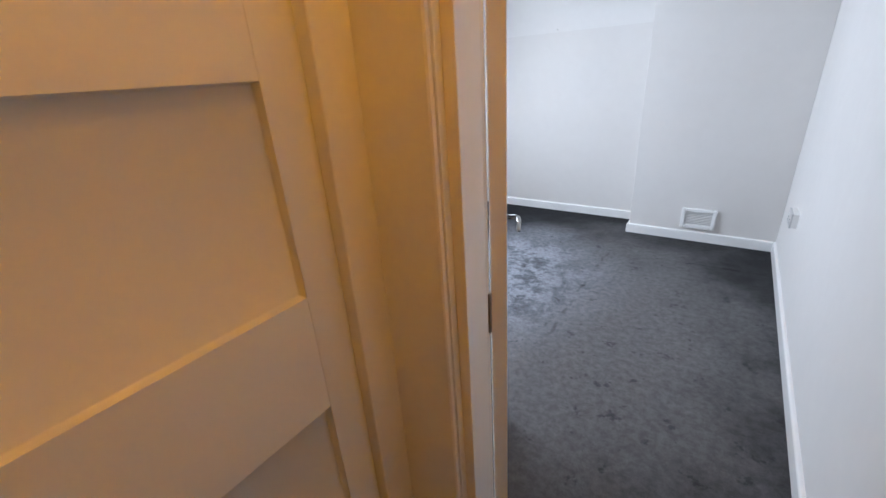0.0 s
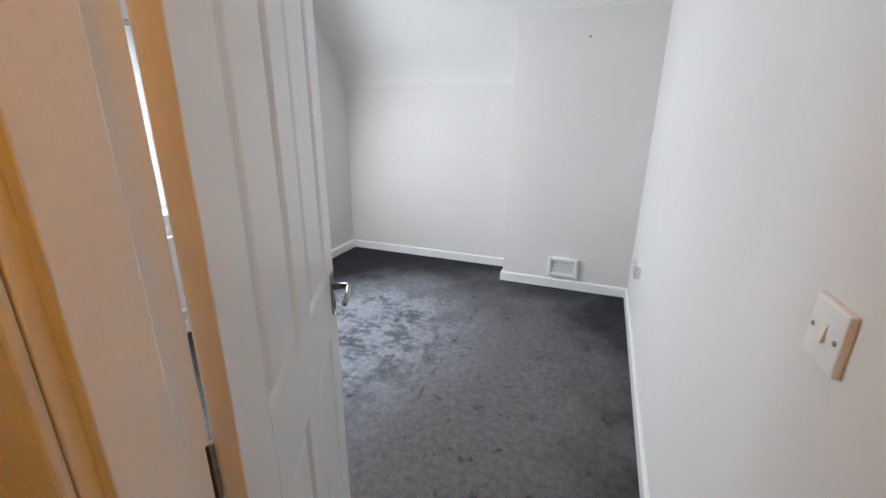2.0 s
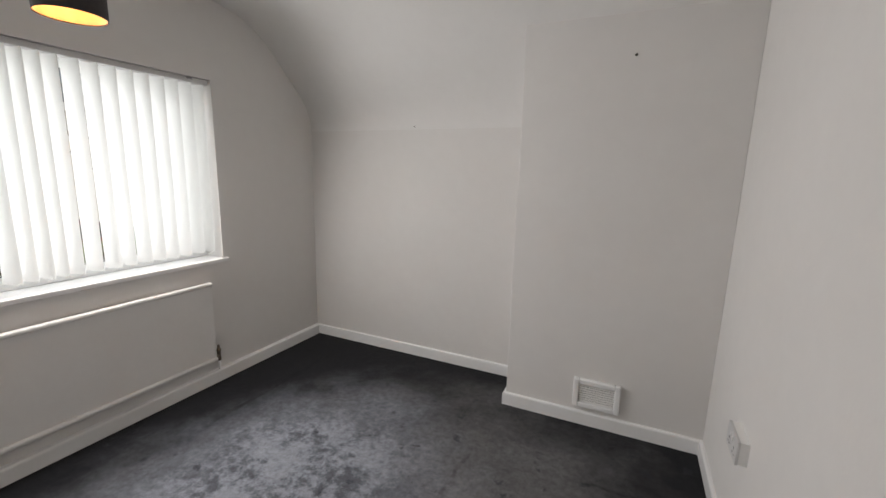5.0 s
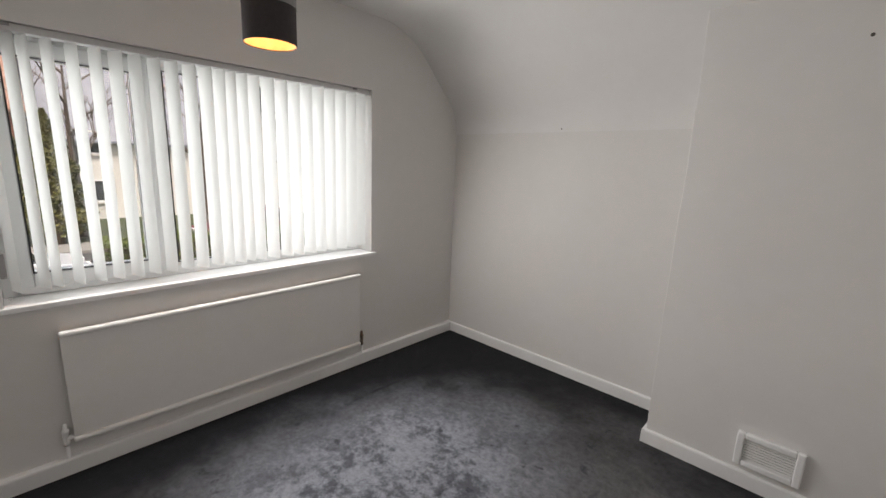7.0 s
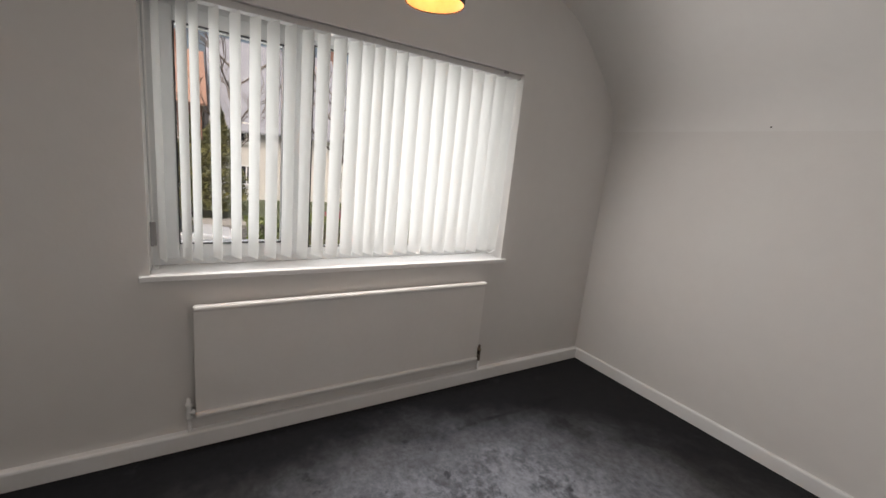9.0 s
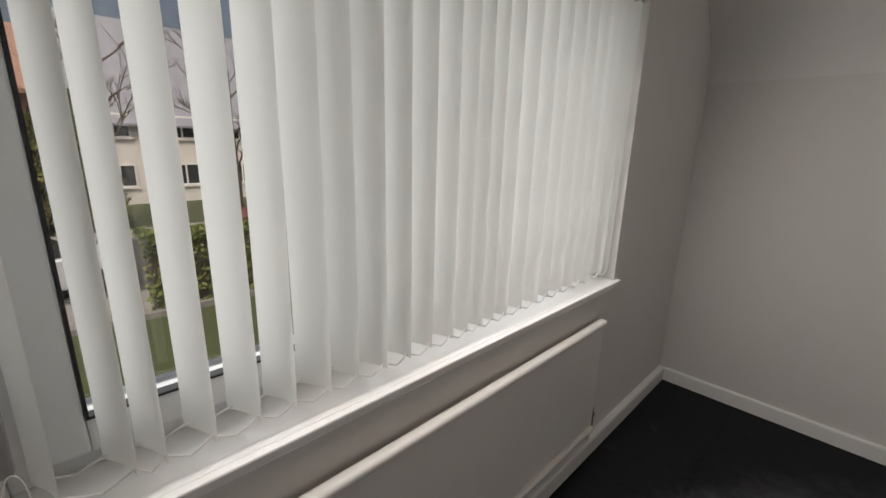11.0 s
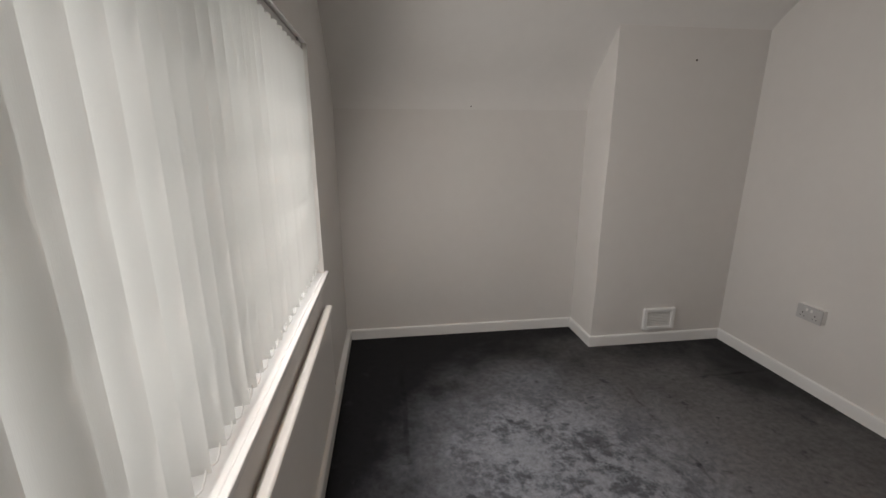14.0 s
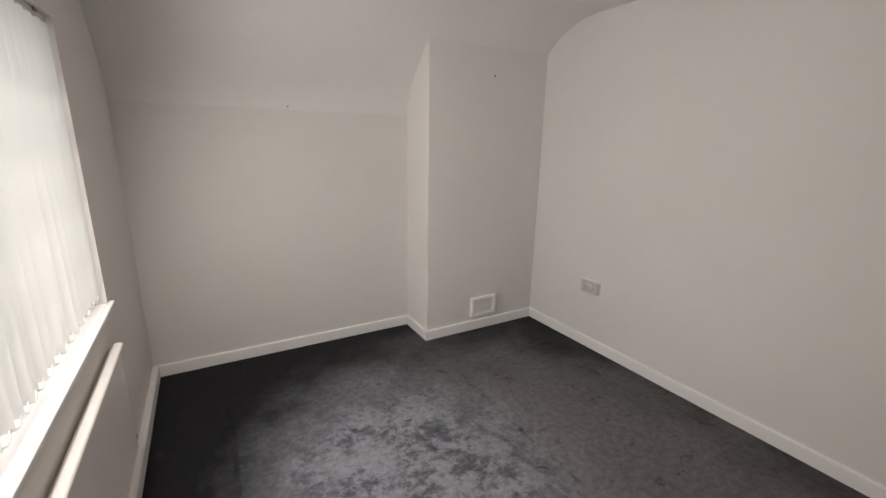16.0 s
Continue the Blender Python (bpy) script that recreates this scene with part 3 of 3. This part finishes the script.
# bead chain that joins the slats at the foot
for a, b in zip(slat_y, slat_y[1:]):
    for off in (-0.034, 0.034):
        ca = Vector((BX + off * 0.92, a + off * 0.38, WZ1 - 1.026))
        cb = Vector((BX + off * 0.92, b + off * 0.38, WZ1 - 1.026))
        out = Vector((0.004 if off > 0 else -0.004, 0, 0))
        mid = (ca + cb) / 2 - Vector((0, 0, 0.016)) + out
        blind_part("bead_chain", tube([ca, ca.lerp(mid, 0.55) + out * 0.5, mid, cb.lerp(mid, 0.55) + out * 0.5, cb], 0.0021, 5), M_PLASTIC)
# control cord and its weight at the end of the recess
cy = WY0 + 0.016
cx = BX + 0.022
for dx in (-0.008, 0.008):
    blind_part("control_cord", tube([(BX + 0.01 + dx, cy, WZ1 - 0.03), (cx + dx, cy, WZ1 - 0.10), (cx + dx * 1.3, cy, 1.4), (cx + dx, cy, 1.010)], 0.0018, 6), M_PLASTIC)
blind_part("cord_weight", boxes(((cx - 0.011, cy - 0.010, 0.915), (cx + 0.011, cy + 0.010, 1.015)), bevel=0.004), M_GREY_PLASTIC, "grey plastic cord weight")
loop = [(cx + 0.010 + 0.003 * math.sin(6.283 * k / 24), cy + 0.006 + 0.012 * math.cos(6.283 * k / 24), 0.87 + 0.05 * math.sin(6.283 * k / 24)) for k in range(25)]
blind_part("bead_loop", tube(loop, 0.0013, 6), M_PLASTIC, "white bead chain loop")

# ---- radiator ----
rad = thing("radiator", (XW, 2.30, 0.0), "white enamelled flat-panel radiator under the window", "radiator")


def rad_part(name, bm, mat, label="", smooth=False):
    ob = part(name, bm, mat, rad, label, smooth)
    ob.matrix_parent_inverse = rad.matrix_world.inverted()
    return ob


RY0, RY1, RZ0, RZ1 = 1.529, 3.053, 0.152, 0.670
RX = XW + 0.036
rad_part("front_panel", boxes(((RX - 0.012, RY0, RZ0 + 0.012), (RX - 0.002, RY1, RZ1 - 0.012)), bevel=0.002), M_RAD)
for z in (RZ0, RZ1 - 0.024):
    rad_part("rolled_edge", boxes(((RX - 0.022, RY0 - 0.002, z), (RX + 0.013, RY1 + 0.002, z + 0.024)), bevel=0.010, segments=4), M_RAD, smooth=False)
rad_part("back_panel", boxes(((RX - 0.034, RY0 + 0.01, RZ0 + 0.01), (RX - 0.020, RY1 - 0.01, RZ1 - 0.02)), bevel=0.004), M_RAD)
for y in (RY0 + 0.2, RY1 - 0.2):
    rad_part("wall_bracket", boxes(((XW - 0.001, y - 0.02, RZ0 + 0.05), (RX - 0.030, y + 0.02, RZ1 - 0.06))), M_RAD)
for side, y in ((-1, RY0 - 0.004), (1, RY1 + 0.004)):
    yo = y + side * 0.022
    v = rad_part("valve", lathe([(0.012, 0.0), (0.013, 0.012), (0.011, 0.02), (0.011, 0.06), (0.014, 0.064), (0.014, 0.076), (0.008, 0.082), (0.008, 0.10), (0.003, 0.105)], (RX - 0.018, yo, RZ0 - 0.012), steps=14, close=True), M_BRASS if side > 0 else M_GLOSS,
                 "tarnished brass radiator valve" if side > 0 else "white painted lockshield valve", True)
    rad_part("union_nut", lathe([(0.010, 0), (0.012, 0.004), (0.012, 0.016), (0.009, 0.024)], (RX - 0.018, yo, RZ0 + 0.022), Matrix.Rotation(radians(90 * side), 4, "X"), 8, True), M_BRASS if side > 0 else M_GLOSS)
    rad_part("pipe", tube([(RX - 0.018, yo, -0.01), (RX - 0.018, yo, RZ0 - 0.008)], 0.0078, 10), M_GLOSS, "white painted pipe tail", True)

# ---- fittings on the walls ----
def switch_plate():
    t = thing("light_switch", (XR, 0.868, 1.139), "white plastic single light switch on the wall", "light switch")
    part("plate", boxes(((-0.010, -0.043, -0.043), (0.001, 0.043, 0.043)), bevel=0.003), M_PLASTIC, t)
    part("rocker", prism([(-0.0095, -0.0125), (-0.0145, -0.0125), (-0.011, 0.0125), (-0.0095, 0.0125)], "y", -0.0058, 0.0058), M_PLASTIC, t)
    for y in (-0.030, 0.030):
        part("screw", lathe([(0.0036, 0), (0.0036, 0.0012)], (-0.0105, y, 0), Matrix.Rotation(radians(-90), 4, "Y"), 10, True), M_GREY_PLASTIC, t)


switch_plate()


def double_socket():
    t = thing("double_socket", (XR, 3.030, 0.470), "grey-faced double power socket on a white back box", "socket")
    part("back_box", boxes(((-0.028, -0.072, -0.042), (0.001, 0.072, 0.042)), bevel=0.002), M_PLASTIC, t)
    pl = part("plate", boxes(((-0.037, -0.074, -0.044), (-0.027, 0.074, 0.044)), bevel=0.003), M_STEEL_GREY, t, "grey satin face plate")
    for c in (-0.036, 0.036):
        for dy, dz, w, h in ((0, -0.002, 0.004, 0.009), (-0.011, -0.022, 0.007, 0.004), (0.011, -0.022, 0.007, 0.004)):
            part("pin_slot", boxes(((-0.0378, c + dy - w / 2, dz - h / 2), (-0.0365, c + dy + w / 2, dz + h / 2))), M_BLACK, pl)
        s = 1 if c > 0 else -1
        part("rocker", boxes(((-0.041, c - s * 0.022 - 0.005, 0.012), (-0.0365, c - s * 0.022 + 0.005, 0.030)), bevel=0.001), M_PLASTIC, t)


double_socket()


def wall_vent():
    x0, x1, z0, z1 = -0.642, -0.398, 0.108, 0.274
    t = thing("wall_vent", ((x0 + x1) / 2, YB, z0), "white louvred plastic vent cover on the chimney breast", "vent")
    w, h = (x1 - x0) / 2, z1 - z0
    part("backing", boxes(((-w + 0.004, -0.004, 0.004), (w - 0.004, 0.001, h - 0.004))), M_GREY_PLASTIC, t, "grey inside of the vent")
    f, d = 0.030, -0.027
    part("frame", boxes(((-w, d, 0), (-w + f, 0, h)), ((w - f, d, 0), (w, 0, h)), ((-w + f, d, 0), (w - f, 0, f)), ((-w + f, d, h - f), (w - f, 0, h)), bevel=0.007, segments=3), M_GLOSS, t)
    n = 8
    me = None
    for i in range(n):
        z = 0.031 + (h - 0.062) * (i + 0.5) / n
        if me is None:
            me = mesh_of("louvre", prism([(-0.009, 0.0018), (-0.018, -0.0036), (-0.0175, -0.0052), (-0.0085, 0.0002)], "x", -w + 0.02, w - 0.02), M_PLASTIC)
        lo = new("louvre", me)
        lo.parent = t
        lo.matrix_basis = pose(0, 0, z)


wall_vent()


def wall_screw(at, turn, size):
    t = thing("wall_plug", at, "small dark screw standing out of the plaster", "screw", group="screws in the walls")
    part("screw_head", lathe([(size, 0), (size * 0.9, 0.003), (size * 0.4, 0.004)], (0, 0, 0), turn, 10, True), M_SCREW, t)


wall_screw((-0.494, YB, 1.948), Matrix.Rotation(radians(90), 4, "X"), 0.007)
wall_screw((-1.875, YA, 1.685), Matrix.Rotation(radians(90), 4, "X"), 0.005)


# ---- pendant lamp ----
def pendant():
    x, y, zb, r, h = -2.181, 2.223, 1.854, 0.098, 0.265
    t = thing("pendant_lamp", (x, y, ZC), "black drum shade with a grey band, lit amber inside", "ceiling lamp")

    def p(name, bm, mat, label="", smooth=True):
        ob = part(name, bm, mat, t, label, smooth)
        ob.matrix_parent_inverse = t.matrix_world.inverted()
        return ob

    p("ceiling_rose", lathe([(0.045, ZC + 0.001), (0.045, ZC - 0.012), (0.030, ZC - 0.026), (0.008, ZC - 0.032)], (x, y, 0), close=True), M_PLASTIC)
    p("cord", tube([(x, y, ZC - 0.03), (x, y, zb + h - 0.02)], 0.003, 8), M_PLASTIC)
    sh = p("shade", lathe([(r, zb), (r, zb + h), (r - 0.002, zb + h), (r - 0.002, zb), (r, zb)], (x, y, 0), steps=48), M_SHADE, "black fabric drum shade")
    sh.data.set_sharp_from_angle(angle=radians(40))
    for nm, z0, z1, rr, mat in (("band", zb + 0.135, zb + 0.178, r + 0.0015, M_BAND), ("lining", zb + 0.003, zb + h - 0.003, r - 0.0035, M_LINING)):
        part(nm, lathe([(rr, z0), (rr, z1)], (x, y, 0), steps=48), mat, sh, "grey band round the shade" if nm == "band" else "amber-lit lining", True)
    p("lamp_holder", lathe([(0.016, zb + h - 0.06), (0.019, zb + h - 0.05), (0.019, zb + h - 0.02), (0.006, zb + h - 0.008)], (x, y, 0), close=True), M_PLASTIC)
    for k in range(3):
        a = k * 2 * math.pi / 3
        p("spoke", tube([(x + 0.016 * math.cos(a), y + 0.016 * math.sin(a), zb + h - 0.03), (x + (r - 0.002) * math.cos(a), y + (r - 0.002) * math.sin(a), zb + h - 0.006)], 0.0016, 6), M_CHROME)
    p("bulb", lathe([(0.012, zb + 0.185), (0.014, zb + 0.17), (0.028, zb + 0.14), (0.031, zb + 0.118), (0.024, zb + 0.095), (0.006, zb + 0.086)], (x, y, 0), close=True), M_BULB, "lit warm bulb").visible_shadow = False


pendant()


# ---- outside the window: the street below ----
GZ = -2.2
structure("ground", boxes(((-400, -400, GZ - 0.5), (XW - 0.28, 400, GZ))), M_GRASS, "lawns and verges across the street", "ground")
structure("road", boxes(((-19.5, -60, GZ), (-13.2, 60, GZ + 0.02))), M_ASPHALT, "grey asphalt residential road", "road")
for nm, xa, xb in (("pavement", -13.2, -11.6), ("pavement", -21.2, -19.5)):
    structure(nm, boxes(((xa, -60, GZ), (xb, 60, GZ + 0.12))), M_PAVING, "pale concrete pavement with a kerb", "pavement")


def leaf_cloud(name, inside, count, size, mat, parent, rng):
    """Many small tilted leaves at places given by inside()."""
    verts, faces = [], []
    for _ in range(count):
        c = Vector(inside())
        d = Vector((rng.uniform(-1, 1), rng.uniform(-1, 1), rng.uniform(-1, 1))).normalized()
        u = d.orthogonal().normalized()
        v = d.cross(u)
        s = size * rng.uniform(0.6, 1.4)
        k = len(verts)
        verts += [c - u * s * 0.5, c + v * s * 0.28, c + u * s * 0.5, c - v * s * 0.28]
        faces.append((k, k + 1, k + 2, k + 3))
    me = bpy.data.meshes.new(name)
    me.from_pydata([tuple(p) for p in verts], [], faces)
    me.materials.append(mat)
    ob = new(name, me)
    ob.parent = parent
    return ob


def hedge(x0, x1, y0, y1, h, seed):
    rng = random.Random(seed)
    t = thing("hedge", (0, 0, GZ), "clipped yellow-green garden hedge beside the road", "hedge")

    def inside():
        face = rng.random()
        x, y, z = rng.uniform(x0, x1), rng.uniform(y0, y1), rng.uniform(0, h)
        if face < 0.45:
            x = x1 - abs(rng.gauss(0, 0.08))
        elif face < 0.8:
            z = h - abs(rng.gauss(0, 0.07)) + 0.05 * math.sin(y * 3.1)
        return (x, y, z)

    part("branches", boxes(((x0 + 0.12, y0 + 0.12, 0), (x1 - 0.14, y1 - 0.12, h - 0.14))), M_BARK, t)
    tagged(leaf_cloud("foliage", inside, 9000, 0.11, M_LEAF, t, rng), "small yellow-green leaves", kind="stuff")


hedge(-12.6, -11.7, 2.75, 9.5, 1.65, 3)


def conifer(x, y, h, r, seed):
    rng = random.Random(seed)
    t = thing("conifer", (x, y, GZ), "tall yellow-green conifer in a front garden", "tree")
    part("trunk", tube([(0, 0, -0.05), (0.03, 0.02, h * 0.5), (0, 0, h * 0.95)], [0.16, 0.09, 0.015], 8), M_BARK, t)

    def inside():
        z = rng.uniform(0.05, 1.0) ** 0.8 * h
        k = 1 - (z / h) ** 1.6
        a = rng.uniform(0, 2 * math.pi)
        lump = 1 + 0.22 * math.sin(a * 5 + z * 4) + 0.15 * math.sin(z * 7)
        q = r * k * lump * (0.72 + 0.3 * rng.random())
        return (q * math.cos(a), q * math.sin(a), z)

    tagged(leaf_cloud("crown", inside, 9000, 0.16, M_CONIFER, t, rng), "dense yellow-green sprays", kind="stuff")


conifer(-22.0, 2.75, 5.0, 1.15, 5)
conifer(-22.5, 0.3, 4.7, 1.5, 6)
conifer(-23.2, 1.7, 4.4, 1.2, 8)


def bare_tree(x, y, h, seed):
    rng = random.Random(seed)
    t = thing("bare_tree", (x, y, GZ), "leafless tree with fine brown branches", "tree")
    part("trunk", tube([(0, 0, -0.05), (0.05, 0.03, h * 0.25), (0.02, -0.04, h * 0.5), (0.06, 0.02, h * 0.85)], [0.16, 0.12, 0.08, 0.02], 8), M_BARK, t)
    bm = bmesh.new()

    def limb(p, d, length, rad, depth):
        q = p + d * length
        mid = p.lerp(q, 0.5) + Vector((rng.uniform(-1, 1), rng.uniform(-1, 1), rng.uniform(-0.3, 0.8))) * length * 0.08
        b2 = tube([p, mid, q], [rad, rad * 0.8, rad * 0.55], 5)
        me = bpy.data.meshes.new("limb")
        b2.to_mesh(me)
        b2.free()
        bm.from_mesh(me)
        bpy.data.meshes.remove(me)
        if depth:
            for _ in range(3):
                nd = (d + Vector((rng.uniform(-0.8, 0.8), rng.uniform(-0.8, 0.8), rng.uniform(-0.2, 0.6)))).normalized()
                limb(p.lerp(q, rng.uniform(0.5, 1.0)), nd, length * rng.uniform(0.55, 0.75), rad * 0.55, depth - 1)

    for i in range(8):
        a = i * 2.4
        limb(Vector((0.03, 0, h * (0.28 + 0.07 * i))), Vector((math.cos(a), math.sin(a), 0.9)).normalized(), h * 0.24, 0.05, 3)
    part("crown", bm, M_BARK, t, "bare twigs and branches")


bare_tree(-23.5, 3.6, 8.5, 11)
bare_tree(-22.6, 8.2, 7.5, 12)
bare_tree(-22.0, 12.0, 7.0, 13)


def house(x, y, w, d, eaves, ridge, wall_mat, roof_mat, label, chimney=True):
    """A two-storey house with its front to +x, ridge along y."""
    t = thing("house", (x, y, GZ), label, "house")
    part("wall", prism([(-d, 0), (0, 0), (0, eaves), (-d / 2, ridge - 0.12), (-d, eaves)], "y", 0, w), wall_mat, t)
    rf = part("roof", prism([(0.35, eaves - 0.12), (0.35, eaves), (-d / 2, ridge + 0.12), (-d - 0.35, eaves), (-d - 0.35, eaves - 0.12), (-d / 2, ridge)], "y", -0.25, w + 0.25), roof_mat, t)
    if chimney:
        part("chimney", boxes(((-d / 2 - 0.4, w * 0.8, ridge - 0.5), (-d / 2 + 0.4, w * 0.8 + 0.7, ridge + 1.0)), bevel=0.03), M_BRICK, rf)
    for z0, z1 in ((0.9, 2.1), (3.4, 4.6)):
        for k in range(3):
            y0 = w * (0.1 + 0.31 * k)
            wn_ = part("window", boxes(((-0.02, y0, z0), (0.05, y0 + 0.09, z1)), ((-0.02, y0 + 1.3, z0), (0.05, y0 + 1.39, z1)), ((-0.02, y0 + 0.09, z0), (0.05, y0 + 1.3, z0 + 0.09)),
                                       ((-0.02, y0 + 0.09, z1 - 0.09), (0.05, y0 + 1.3, z1)), ((-0.02, y0 + 0.66, z0 + 0.09), (0.05, y0 + 0.74, z1 - 0.09))), M_UPVC, t)
            part("pane", boxes(((-0.03, y0 + 0.08, z0 + 0.08), (0.02, y0 + 1.31, z1 - 0.08))), M_CARGLASS, wn_)
            part("sill", boxes(((-0.02, y0 - 0.05, z0 - 0.08), (0.1, y0 + 1.44, z0 - 0.002))), M_RENDER, wn_)
    return t


house(-27.0, -6.6, 8.9, 7.0, 5.2, 8.2, M_BRICK, M_ROOF_RED, "red brick two-storey house with a clay tile roof")
house(-29.0, 3.0, 9.6, 7.5, 4.1, 9.6, M_RENDER, M_ROOF, "pale rendered house with a steep slate roof")
house(-27.0, 15.2, 9.5, 7.0, 5.2, 8.4, M_RENDER, M_ROOF, "pale rendered two-storey house with a slate roof")
house(-27.0, 27.0, 9.5, 7.0, 5.2, 8.4, M_BRICK, M_ROOF, "red brick two-storey house with a slate roof")
house(-27.0, -18.5, 9.5, 7.0, 5.2, 8.4, M_BRICK, M_ROOF, "red brick two-storey house with a slate roof")


def car(x, y, turn, paint, label):
    """A small hatchback; its length along local y."""
    t = thing("car", (x, y, GZ + 0.02), label, "car", turn=turn)
    body = prism([(-2.0, 0.22), (2.0, 0.22), (2.05, 0.5), (1.95, 0.78), (1.05, 0.92), (-1.75, 0.95), (-2.02, 0.8), (-2.05, 0.45)], "x", -0.84, 0.84, bevel=0.05)
    part("body", body, paint, t)
    part("cabin", prism([(1.1, 0.9), (0.45, 1.42), (-1.2, 1.46), (-1.8, 0.93)], "x", -0.70, 0.70, bevel=0.05), M_CARGLASS, t, "dark glazed cabin")
    part("roof_panel", prism([(0.45, 1.41), (0.35, 1.47), (-1.15, 1.51), (-1.3, 1.43)], "x", -0.66, 0.66, bevel=0.02), paint, t)
    for sx in (-1, 1):
        for sy in (-1.25, 1.3):
            wh = part("wheel", lathe([(0.18, -0.09), (0.30, -0.10), (0.32, -0.06), (0.32, 0.06), (0.30, 0.10), (0.18, 0.09)], (sx * 0.76, sy, 0.32), Matrix.Rotation(radians(90), 4, "Y"), 20, True), M_TYRE, t)
            part("rim", lathe([(0.02, -0.08), (0.19, -0.095), (0.19, 0.095), (0.02, 0.08)], (sx * 0.76, sy, 0.32), Matrix.Rotation(radians(90), 4, "Y"), 16, True), M_CHROME, wh)
        part("headlight", boxes(((sx * 0.45 - 0.16, 1.93, 0.62), (sx * 0.45 + 0.16, 2.02, 0.76)), bevel=0.02), M_UPVC, t)


car(-14.6, 0.75, 3, M_CAR, "silver-blue hatchback parked by the kerb")
car(-18.3, 8.4, 182, M_CAR_RED, "maroon hatchback parked across the road")
